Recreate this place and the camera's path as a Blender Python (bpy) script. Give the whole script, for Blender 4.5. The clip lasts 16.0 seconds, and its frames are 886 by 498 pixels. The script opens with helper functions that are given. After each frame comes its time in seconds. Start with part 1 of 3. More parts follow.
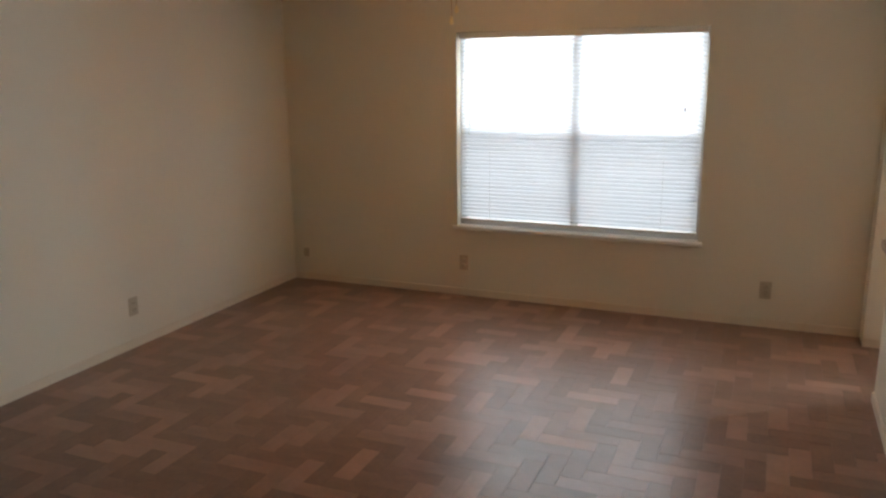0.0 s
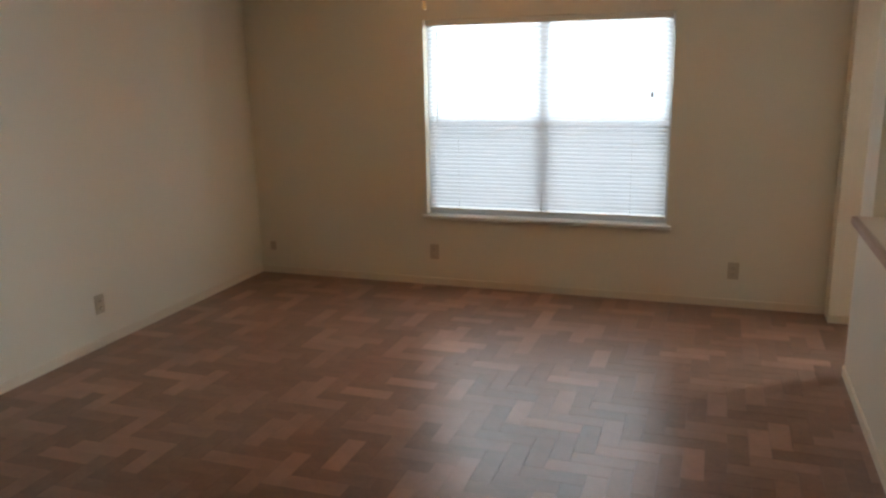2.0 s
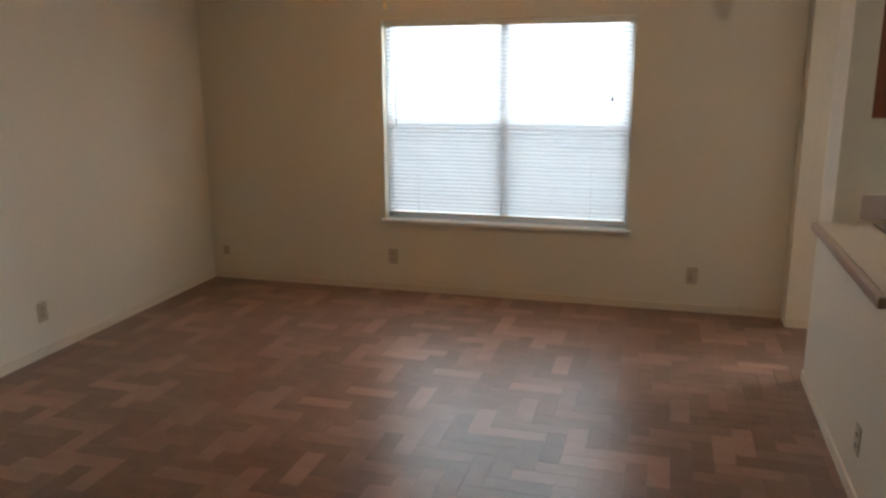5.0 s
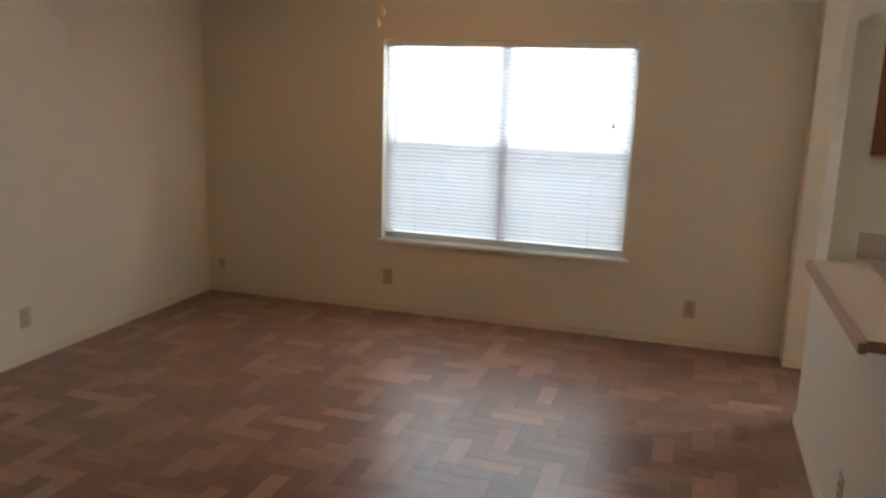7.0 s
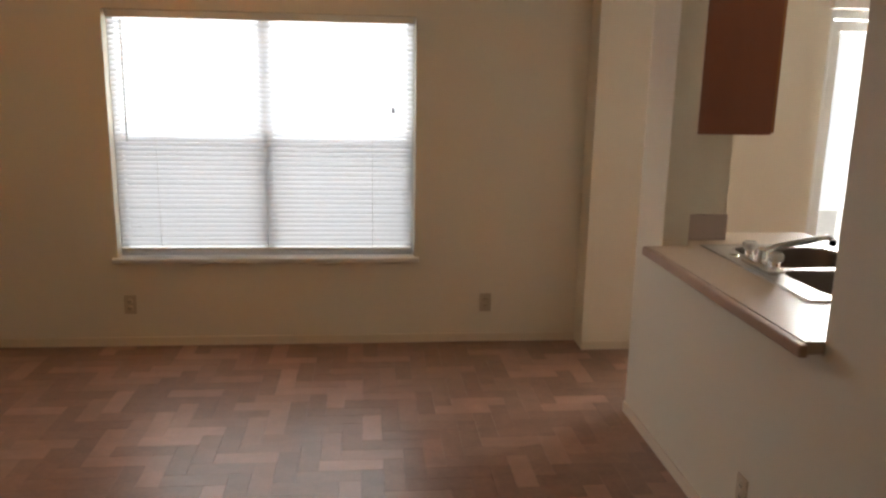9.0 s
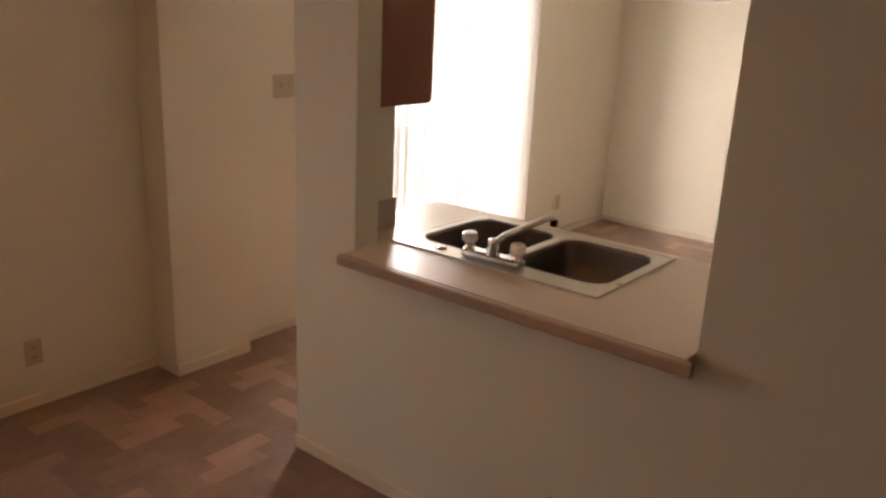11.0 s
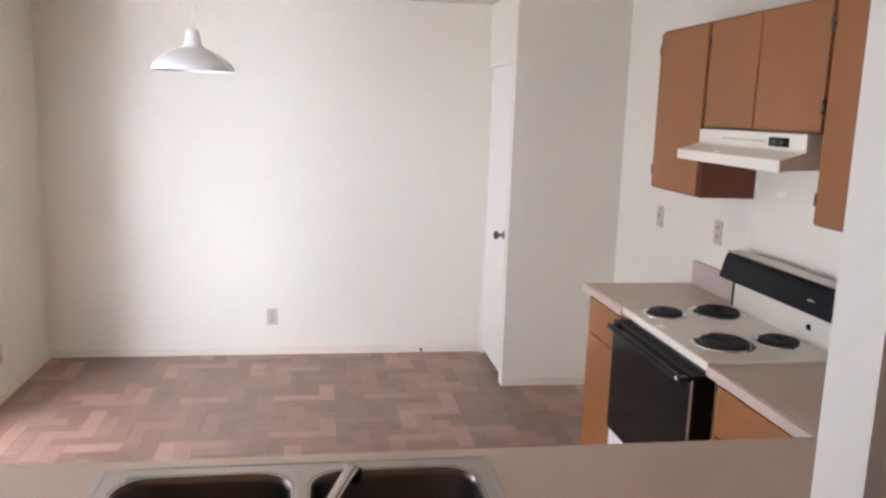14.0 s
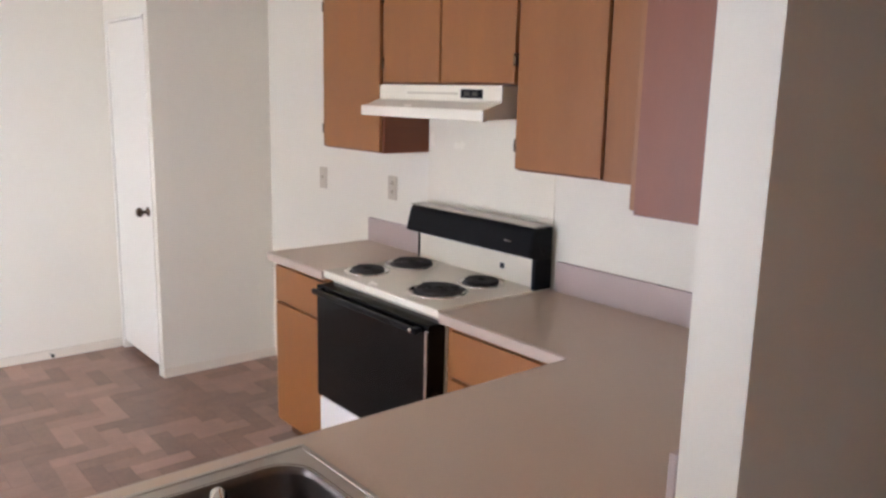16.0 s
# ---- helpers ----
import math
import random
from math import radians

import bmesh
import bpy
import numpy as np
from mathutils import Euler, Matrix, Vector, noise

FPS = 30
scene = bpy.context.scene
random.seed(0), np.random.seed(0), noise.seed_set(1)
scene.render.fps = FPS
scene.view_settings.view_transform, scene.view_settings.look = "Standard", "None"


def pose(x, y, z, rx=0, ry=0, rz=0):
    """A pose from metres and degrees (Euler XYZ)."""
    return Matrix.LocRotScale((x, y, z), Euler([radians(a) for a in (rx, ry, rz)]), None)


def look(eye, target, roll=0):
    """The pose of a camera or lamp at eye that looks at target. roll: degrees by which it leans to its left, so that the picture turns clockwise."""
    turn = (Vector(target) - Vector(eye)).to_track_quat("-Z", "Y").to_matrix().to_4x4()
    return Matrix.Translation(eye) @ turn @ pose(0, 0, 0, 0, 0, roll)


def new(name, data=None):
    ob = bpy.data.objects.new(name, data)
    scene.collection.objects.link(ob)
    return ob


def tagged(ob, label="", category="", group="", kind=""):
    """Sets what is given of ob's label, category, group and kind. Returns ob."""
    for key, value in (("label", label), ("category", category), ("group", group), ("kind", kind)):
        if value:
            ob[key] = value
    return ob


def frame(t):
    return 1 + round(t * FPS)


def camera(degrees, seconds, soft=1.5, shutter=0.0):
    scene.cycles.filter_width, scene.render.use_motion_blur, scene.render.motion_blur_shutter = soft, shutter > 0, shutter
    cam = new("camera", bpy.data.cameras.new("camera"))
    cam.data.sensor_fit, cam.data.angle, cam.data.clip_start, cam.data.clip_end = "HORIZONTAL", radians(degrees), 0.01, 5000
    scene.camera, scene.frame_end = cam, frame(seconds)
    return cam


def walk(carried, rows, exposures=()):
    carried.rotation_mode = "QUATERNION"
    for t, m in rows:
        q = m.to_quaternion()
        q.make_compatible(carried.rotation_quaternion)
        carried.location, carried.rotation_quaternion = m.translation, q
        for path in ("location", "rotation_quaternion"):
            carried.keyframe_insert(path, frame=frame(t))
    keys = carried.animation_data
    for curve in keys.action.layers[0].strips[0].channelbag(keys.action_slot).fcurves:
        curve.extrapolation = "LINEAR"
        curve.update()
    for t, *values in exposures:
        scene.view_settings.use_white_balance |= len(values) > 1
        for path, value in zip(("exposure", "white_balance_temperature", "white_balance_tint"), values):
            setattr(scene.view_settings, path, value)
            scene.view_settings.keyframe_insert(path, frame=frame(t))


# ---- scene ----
cam = camera(58.9, 16.0, soft=2.6)
PATH = [
    (0, (2.534, 1.064, 1.693), (1.775, 2.86, 1.245), -0.6),
    (0.5, (2.535, 1.054, 1.697), (1.789, 2.856, 1.251), -0.5),
    (1, (2.491, 1.041, 1.707), (1.782, 2.856, 1.254), -0.5),
    (1.5, (2.468, 1.032, 1.682), (1.785, 2.856, 1.226), -0.7),
    (2, (2.407, 1.031, 1.659), (1.76, 2.866, 1.193), -1.2),
    (2.5, (2.425, 0.994, 1.68), (1.79, 2.827, 1.193), -1.9),
    (3, (2.485, 1.049, 1.641), (1.849, 2.882, 1.156), -2.5),
    (3.5, (2.471, 1.053, 1.662), (1.858, 2.891, 1.167), -2.6),
    (4, (2.269, 1.025, 1.666), (1.74, 2.889, 1.171), -1.9),
    (6.5, (2.488, 1.253, 1.621), (1.902, 3.12, 1.208), 1.6),
    (7, (2.49, 1.234, 1.639), (1.903, 3.102, 1.232), 1.7),
    (7.5, (2.413, 1.249, 1.62), (1.883, 3.138, 1.231), 1.8),
    (8, (2.245, 1.372, 1.599), (1.88, 3.297, 1.202), 1.5),
    (10.5, (1.281, 2.805, 1.716), (2.498, 4.28, 1.132), 2.4),
    (11, (1.214, 3.169, 1.726), (2.715, 4.36, 1.154), 2.7),
    (11.5, (1.217, 3.524, 1.72), (2.93, 4.404, 1.183), 2.6),
    (12, (1.457, 3.828, 1.677), (3.3, 4.428, 1.186), 0.2),
    (12.5, (1.566, 4.108, 1.715), (3.487, 4.415, 1.25), 0.4),
    (13, (1.733, 4.352, 1.746), (3.686, 4.394, 1.321), 1.6),
    (13.5, (1.983, 4.487, 1.743), (3.942, 4.354, 1.361), 2.4),
    (14, (2.152, 4.595, 1.727), (4.097, 4.284, 1.379), 1.9),
    (14.5, (2.3, 4.722, 1.705), (4.2, 4.199, 1.368), 1.2),
    (15, (2.415, 4.82, 1.665), (4.24, 4.077, 1.325), 0.9),
    (15.5, (2.485, 4.854, 1.65), (4.203, 3.896, 1.288), 0.7),
    (16, (2.496, 4.967, 1.654), (4.005, 3.713, 1.266), 1.3),
]
EXPOSURES = [(0, -0.28, 6350, 5), (3, -0.32, 6100, 2), (8.2, -0.22, 6250, 4), (10.5, -0.66, 8500, 20), (11.2, -0.66, 7600, 19), (11.8, -0.58, 6500, 18), (12.5, -0.4, 6150, 20), (13.3, -0.27, 5900, 19), (14, -0.25, 5750, 17), (15, -0.26, 5500, 13), (16, -0.19, 5850, 17)]
walk(cam, [(t, look(eye, target, roll)) for t, eye, target, roll in PATH], EXPOSURES)

WINDOW_LIGHT, SLIDER_LIGHT, FAN_LIGHT = 205.0, 980.0, 112.0
FAN_X, FAN_Y = 0.945, 5.0
# ---------------------------------------------------------------- world and lights
world = bpy.data.worlds.new("world")
scene.world = world
world.use_nodes = True
wn = world.node_tree
sky = wn.nodes.new("ShaderNodeTexSky")
sky.sky_type, sky.sun_disc = "NISHITA", False
sky.sun_elevation, sky.sun_rotation = radians(50), radians(150)
wn.links.new(sky.outputs[0], wn.nodes["Background"].inputs[0])
wn.nodes["Background"].inputs[1].default_value = 0.1


def lamp(name, kind, m, energy, colour, **settings):
    data = bpy.data.lights.new(name, kind)
    data.energy, data.color = energy, colour
    for key, value in settings.items():
        if key == "size":
            data.shape, data.size, data.size_y = "RECTANGLE", *value
        if key == "radius":
            data.shadow_soft_size = value
        if key == "angle":
            data.angle = radians(value)
    ob = new(name, data)
    ob.matrix_world = m
    return ob


# a high sun behind the house: the two glazed walls stand in its shade
lamp("sun", "SUN", look((0, -6, 9), (0.5, 0, 0)), 2.5, (1, 0.95, 0.88), angle=0.5)
# the sky's light in the window and in the sliding door
lamp("window_skylight", "AREA", look((1.24, 7.25, 1.5), (1.24, 5, 1.3)), WINDOW_LIGHT, (0.86, 0.93, 1.0), size=(2.8, 2.8))
lamp("slider_skylight", "AREA", look((5.33, 7.0, 1.2), (5.33, 5, 1.2)), SLIDER_LIGHT, (0.92, 0.96, 1.0), size=(2.6, 2.5))
# the warm bulbs of the ceiling fan
lamp("fan_bulb_light", "POINT", pose(FAN_X, FAN_Y, 2.19), FAN_LIGHT, (1.0, 0.54, 0.20), radius=0.02)

# ---------------------------------------------------------------- materials
def material(name, colour, rough=0.5, metal=0.0, vary=0.08, scale=6.0, fine=120.0, bump=0.05, stretch=(1, 1, 1),
             island=0.0, piece=0.0, coat=0.0, through_light=0.0, specular=0.5):
    """A surface with variation at two scales, fine relief, and a change of tone from piece to piece."""
    m = bpy.data.materials.new(name)
    m.use_nodes = True
    nodes, links = m.node_tree.nodes, m.node_tree.links
    bsdf = nodes["Principled BSDF"]
    coords, mapping = nodes.new("ShaderNodeTexCoord"), nodes.new("ShaderNodeMapping")
    mapping.inputs["Scale"].default_value = stretch
    links.new(coords.outputs["Object"], mapping.inputs[0])

    def noise_at(size, detail):
        n = nodes.new("ShaderNodeTexNoise")
        n.inputs["Scale"].default_value, n.inputs["Detail"].default_value = size, detail
        links.new(mapping.outputs[0], n.inputs["Vector"])
        return n.outputs["Fac"]

    def maths(op, a, b):
        n = nodes.new("ShaderNodeMath")
        n.operation = op
        for socket, value in zip(n.inputs, (a, b)):
            if isinstance(value, (int, float)):
                socket.default_value = value
            else:
                links.new(value, socket)
        return n.outputs[0]

    broad, grain = noise_at(scale, 4), noise_at(fine, 3)
    level = maths("ADD", maths("MULTIPLY", maths("SUBTRACT", broad, 0.5), 2 * vary), maths("MULTIPLY", maths("SUBTRACT", grain, 0.5), vary))
    if piece:
        level = maths("ADD", level, maths("MULTIPLY", maths("SUBTRACT", maths("POWER", nodes.new("ShaderNodeObjectInfo").outputs["Random"], 2.5), 0.286), 2 * piece))
    if island:
        level = maths("ADD", level, maths("MULTIPLY", maths("SUBTRACT", maths("POWER", nodes.new("ShaderNodeNewGeometry").outputs["Random Per Island"], 2.5), 0.286), 2 * island))
    tone = nodes.new("ShaderNodeMix")
    tone.data_type, tone.blend_type = "RGBA", "MULTIPLY"
    tone.inputs[0].default_value = 1.0
    tone.inputs[6].default_value = (*colour, 1)
    grey = nodes.new("ShaderNodeCombineColor")
    value = maths("ADD", level, 1.0)
    for i in range(3):
        links.new(value, grey.inputs[i])
    links.new(grey.outputs[0], tone.inputs[7])
    links.new(tone.outputs[2], bsdf.inputs["Base Color"])
    links.new(maths("ADD", maths("MULTIPLY", maths("SUBTRACT", broad, 0.5), 0.15), rough), bsdf.inputs["Roughness"])
    bsdf.inputs["Metallic"].default_value = metal
    bsdf.inputs["Coat Weight"].default_value = coat
    bsdf.inputs["Specular IOR Level"].default_value = specular
    if bump:
        relief = nodes.new("ShaderNodeBump")
        relief.inputs["Strength"].default_value, relief.inputs["Distance"].default_value = bump, 0.004
        links.new(grain, relief.inputs["Height"])
        links.new(relief.outputs[0], bsdf.inputs["Normal"])
    if through_light:
        glow, mix = nodes.new("ShaderNodeBsdfTranslucent"), nodes.new("ShaderNodeMixShader")
        glow.inputs[0].default_value = (*colour, 1)
        mix.inputs[0].default_value = through_light
        links.new(bsdf.outputs[0], mix.inputs[1])
        links.new(glow.outputs[0], mix.inputs[2])
        links.new(mix.outputs[0], nodes["Material Output"].inputs[0])
    return m


def see_through(name, clear, colour, gloss=True):
    """Window glass, or a woven insect screen: part clear, part surface."""
    m = bpy.data.materials.new(name)
    m.use_nodes = True
    nodes, links = m.node_tree.nodes, m.node_tree.links
    nodes.remove(nodes["Principled BSDF"])
    a, b, mix = nodes.new("ShaderNodeBsdfTransparent"), nodes.new("ShaderNodeBsdfGlossy" if gloss else "ShaderNodeBsdfDiffuse"), nodes.new("ShaderNodeMixShader")
    b.inputs[0].default_value = (*colour, 1)
    if gloss:
        b.inputs["Roughness"].default_value = 0.02
    mix.inputs[0].default_value = 1 - clear
    links.new(a.outputs[0], mix.inputs[1])
    links.new(b.outputs[0], mix.inputs[2])
    links.new(mix.outputs[0], nodes["Material Output"].inputs[0])
    return m


PAINT = (0.76, 0.71, 0.60)
M_WALL = material("wall_paint", PAINT, 0.6, vary=0.03, scale=1.3, fine=160, bump=0.12)
M_TRIM = material("trim_paint", (0.74, 0.66, 0.54), 0.45, vary=0.04, scale=3, fine=90, bump=0.05)
M_CEIL = material("ceiling_paint", (0.75, 0.70, 0.60), 0.9, vary=0.04, scale=2, fine=220, bump=0.5)
M_WHITE = material("white_enamel", (0.80, 0.78, 0.74), 0.35, vary=0.03, scale=4, bump=0.02)
M_DOOR = material("door_paint", (0.78, 0.74, 0.66), 0.4, vary=0.03, scale=3, bump=0.04)
M_JOINT = material("floor_joint", (0.16, 0.085, 0.058), 0.5, vary=0.1)
M_PLANK = material("parquet_plank", (0.265, 0.156, 0.114), 0.34, vary=0.34, scale=9, fine=45, bump=0.05, piece=0.33, specular=0.5)
M_PLANKS = material("parquet_planks_far", (0.265, 0.156, 0.114), 0.34, vary=0.34, scale=9, fine=45, bump=0.05, island=0.33, specular=0.5)
M_WOOD = material("orange_stained_wood", (0.27, 0.100, 0.023), 0.45, vary=0.16, scale=3, fine=40, bump=0.05, stretch=(4, 4, 0.5))
M_WOOD_DARK = material("red_brown_panel", (0.20, 0.058, 0.022), 0.5, vary=0.10, scale=3, fine=40, bump=0.05, stretch=(4, 4, 0.5))
# near-black wood: painted shade for door gaps, also the toe kick boards
M_GAP_TOE = material("gap_shade_toe_wood", (0.07, 0.022, 0.010), 0.5, vary=0.1)
M_LAMINATE = material("beige_laminate", (0.57, 0.445, 0.335), 0.34, vary=0.04, scale=4, fine=300, bump=0.02)
M_EDGE = material("laminate_edge", (0.50, 0.40, 0.32), 0.4, vary=0.06, scale=8, bump=0.03)
M_EDGE_WOOD = material("ledge_nosing", (0.42, 0.28, 0.20), 0.45, vary=0.10, scale=10, fine=60, bump=0.04)
M_SPLASH = material("backsplash_laminate", (0.50, 0.40, 0.36), 0.4, vary=0.04, scale=5, fine=200, bump=0.03)
M_STEEL = material("brushed_steel", (0.50, 0.47, 0.43), 0.30, 1.0, vary=0.08, scale=10, fine=240, bump=0.03)
# bowl steel in a darker, rougher, less even tone than the rim
M_BOWL = material("dark_steel_bowl", (0.15, 0.125, 0.11), 0.36, 1.0, vary=0.18, scale=12, fine=200, bump=0.04)
M_CHROME = material("chrome", (0.75, 0.74, 0.72), 0.10, 1.0, vary=0.04, scale=20, bump=0)
M_KNOB = material("clear_acrylic_knob", (0.72, 0.70, 0.68), 0.12, 0.0, vary=0.12, scale=50, bump=0, coat=1.0)
M_BLACK = material("black_glass", (0.005, 0.0045, 0.0045), 0.12, vary=0.1, scale=6, bump=0, specular=0.12)
M_BLACK_MATT = material("black_enamel", (0.004, 0.004, 0.006), 0.3, vary=0.1, scale=8, bump=0.02, specular=0.12)
M_COIL = material("burner_coil", (0.02, 0.018, 0.018), 0.55, vary=0.2, scale=30, bump=0.1)
M_ALMOND = material("almond_enamel", (0.80, 0.74, 0.61), 0.25, vary=0.03, scale=5, bump=0.01)
M_OUTLET = material("ivory_plate", (0.52, 0.45, 0.34), 0.4, vary=0.05, scale=20, bump=0.02)
M_SLOT = material("dark_slot", (0.05, 0.04, 0.03), 0.6, vary=0.1)
M_BLIND = material("blind_slat", (0.79, 0.80, 0.83), 0.4, vary=0.03, scale=5, bump=0.01, through_light=0.42)
M_VANE = material("vertical_vane", (0.82, 0.81, 0.79), 0.5, vary=0.03, scale=4, fine=200, bump=0.05, through_light=0.11)
M_VINYL = material("vinyl_frame", (0.72, 0.72, 0.70), 0.4, vary=0.03, scale=5, bump=0.01)
M_GLASS = see_through("window_glass", 0.93, (0.9, 0.95, 0.95))
M_SCREEN = see_through("insect_screen", 0.66, (0.16, 0.17, 0.18), gloss=False)
M_BRASS = material("brass", (0.75, 0.47, 0.14), 0.22, 1.0, vary=0.08, scale=30, bump=0)
M_AMBER = material("amber_glass", (0.42, 0.17, 0.09), 0.4, vary=0.05, scale=8, bump=0.02, through_light=0.06)
M_FOB = material("yellow_brass_fob", (0.90, 0.76, 0.44), 0.28, 0.1, vary=0.06, scale=40, bump=0)
M_KNOB_METAL = material("dark_brass_knob", (0.14, 0.10, 0.07), 0.28, 1.0, vary=0.1, scale=30, bump=0)
M_PALE_GROUND = material("pale_bright_ground", (0.52, 0.50, 0.47), 0.85, vary=0.12, scale=1.2, fine=60, bump=0.3)
M_CORD = material("white_cord", (0.7, 0.68, 0.62), 0.5, vary=0.05)
M_FILTER = material("hood_filter", (0.16, 0.14, 0.11), 0.5, 0.7, vary=0.15, scale=20, bump=0.2)


M_SKY = bpy.data.materials.new("bright_overcast_distance")
M_SKY.use_nodes = True
M_SKY.node_tree.nodes.remove(M_SKY.node_tree.nodes["Principled BSDF"])
glow = M_SKY.node_tree.nodes.new("ShaderNodeEmission")
glow.inputs[0].default_value, glow.inputs[1].default_value = (0.90, 0.95, 1.0, 1), 1.5
M_SKY.node_tree.links.new(glow.outputs[0], M_SKY.node_tree.nodes["Material Output"].inputs[0])


# ---------------------------------------------------------------- builders
def box(x0, x1, y0, y1, z0, z1, bevel=0.0, into=None, segments=2):
    bm = bmesh.new()
    bmesh.ops.create_cube(bm, size=1)
    for v in bm.verts:
        v.co = Vector((x0 + (v.co.x + 0.5) * (x1 - x0), y0 + (v.co.y + 0.5) * (y1 - y0), z0 + (v.co.z + 0.5) * (z1 - z0)))
    if bevel:
        bmesh.ops.bevel(bm, geom=bm.edges[:], offset=bevel, segments=segments, affect="EDGES", profile=0.5)
    return joined(bm, into)


def joined(bm, into):
    if into is None:
        return bm
    me = bpy.data.meshes.new("joining")
    bm.to_mesh(me)
    bm.free()
    into.from_mesh(me)
    bpy.data.meshes.remove(me)
    return into


def slab_with_gaps(us, vs, keep, w0, w1, axis):
    """One slab over the cells of a grid, left out where keep says no; axis is the one across its thickness."""
    bm = bmesh.new()
    made = {}

    def vert(i, j, k):
        if (i, j, k) not in made:
            u, v, w = us[i], vs[j], (w0, w1)[k]
            made[i, j, k] = bm.verts.new({"x": (w, u, v), "y": (u, w, v), "z": (u, v, w)}[axis])
        return made[i, j, k]

    def solid_at(i, j):
        return 0 <= i < len(us) - 1 and 0 <= j < len(vs) - 1 and keep((us[i] + us[i + 1]) / 2, (vs[j] + vs[j + 1]) / 2)

    for i in range(len(us) - 1):
        for j in range(len(vs) - 1):
            if not solid_at(i, j):
                continue
            for k in (0, 1):
                bm.faces.new([vert(i + a, j + b, k) for a, b in ((0, 0), (1, 0), (1, 1), (0, 1))])
            for (di, dj), ((a, b), (c, d)) in (((-1, 0), ((0, 0), (0, 1))), ((1, 0), ((1, 0), (1, 1))), ((0, -1), ((0, 0), (1, 0))), ((0, 1), ((0, 1), (1, 1)))):
                if not solid_at(i + di, j + dj):
                    bm.faces.new((vert(i + a, j + b, 0), vert(i + c, j + d, 0), vert(i + c, j + d, 1), vert(i + a, j + b, 1)))
    return bm


def lathe(profile, centre, steps=32, axis="Z", into=None):
    """A turned body from (radius, height) pairs round an axis through centre."""
    bm = bmesh.new()
    rings = []
    for r, h in profile:
        if r < 1e-5:
            rings.append([bm.verts.new((0, 0, h))])
        else:
            rings.append([bm.verts.new((r * math.cos(a), r * math.sin(a), h)) for a in (2 * math.pi * k / steps for k in range(steps))])
    for a, b in zip(rings, rings[1:]):
        for k in range(steps):
            quad = [a[k % len(a)], a[(k + 1) % len(a)], b[(k + 1) % len(b)], b[k % len(b)]]
            face = list(dict.fromkeys(quad))
            if len(face) > 2:
                bm.faces.new(face)
    turn = {"Z": pose(0, 0, 0), "Y": pose(0, 0, 0, -90), "X": pose(0, 0, 0, 0, 90), "-Y": pose(0, 0, 0, 90)}[axis]
    bm.transform(Matrix.Translation(centre) @ turn)
    for f in bm.faces:
        f.smooth = True
    return joined(bm, into)


def tube(points, radius, steps=10, into=None):
    """A round bar along points."""
    bm = bmesh.new()
    pts = [Vector(p) for p in points]
    rings = []
    for i, p in enumerate(pts):
        d = (pts[min(i + 1, len(pts) - 1)] - pts[max(i - 1, 0)]).normalized()
        m = d.to_track_quat("Z", "Y").to_matrix()
        rings.append([bm.verts.new(p + m @ Vector((radius * math.cos(a), radius * math.sin(a), 0))) for a in (2 * math.pi * k / steps for k in range(steps))])
    for a, b in zip(rings, rings[1:]):
        for k in range(steps):
            bm.faces.new((a[k], a[(k + 1) % steps], b[(k + 1) % steps], b[k])).smooth = True
    bm.faces.new(rings[0][::-1])
    bm.faces.new(rings[-1])
    return joined(bm, into)


def rounded(x0, x1, y0, y1, r, steps=6):
    """Corners of a rectangle with rounded corners, counter-clockwise."""
    out = []
    for cx, cy, a0 in ((x1 - r, y1 - r, 0), (x0 + r, y1 - r, 90), (x0 + r, y0 + r, 180), (x1 - r, y0 + r, 270)):
        out += [(cx + r * math.cos(radians(a0 + 90 * k / steps)), cy + r * math.sin(radians(a0 + 90 * k / steps))) for k in range(steps + 1)]
    return out


def mesh_of(name, bm, mat, origin):
    bmesh.ops.recalc_face_normals(bm, faces=bm.faces[:])
    bm.transform(Matrix.Translation(-Vector(origin)))
    me = bpy.data.meshes.new(name)
    bm.to_mesh(me)
    bm.free()
    me.materials.append(mat)
    return me


ORIGIN = {}


def part(name, bm, mat, parent, label=""):
    o = ORIGIN[parent]
    ob = new(name, mesh_of(name, bm, mat, o))
    ob.parent = parent
    ORIGIN[ob] = o
    return tagged(ob, label)


def thing(name, at, label, category, group="", kind=""):
    ob = new(name)
    ob.empty_display_size = 0.1
    ob.location = at
    ORIGIN[ob] = Vector(at)
    return tagged(ob, label, category, group, kind)


def solid(name, bm, mat, at, label, category, group="", kind=""):
    ob = new(name, mesh_of(name, bm, mat, at))
    ob.location = at
    ORIGIN[ob] = Vector(at)
    return tagged(ob, label, category, group, kind)


def structure(name, bm, mat, at, label, category):
    return solid(name, bm, mat, at, label, category, kind="structure")


# ---------------------------------------------------------------- plan
WEST, NORTH, SOUTH = -1.088, 6.458, -1.0          # living room
PART_L, PART_K = 3.105, 3.22                    # partition, living and kitchen face
PART_END = 5.385
OPEN_S, OPEN_N, OPEN_TOP = 3.812, 5.068, 1.96     # pass-through
KNORTH, EAST, KSOUTH = 6.385, 7.57, 2.732         # kitchen and dining
CLOSET_W, CLOSET_N = 6.835, 3.44
HIGH = 2.44
WIN = (0.375, 2.108, 0.54, 1.945)
SLIDE = (4.54, 6.12, 0.0, 2.04)
TOP = 0.915

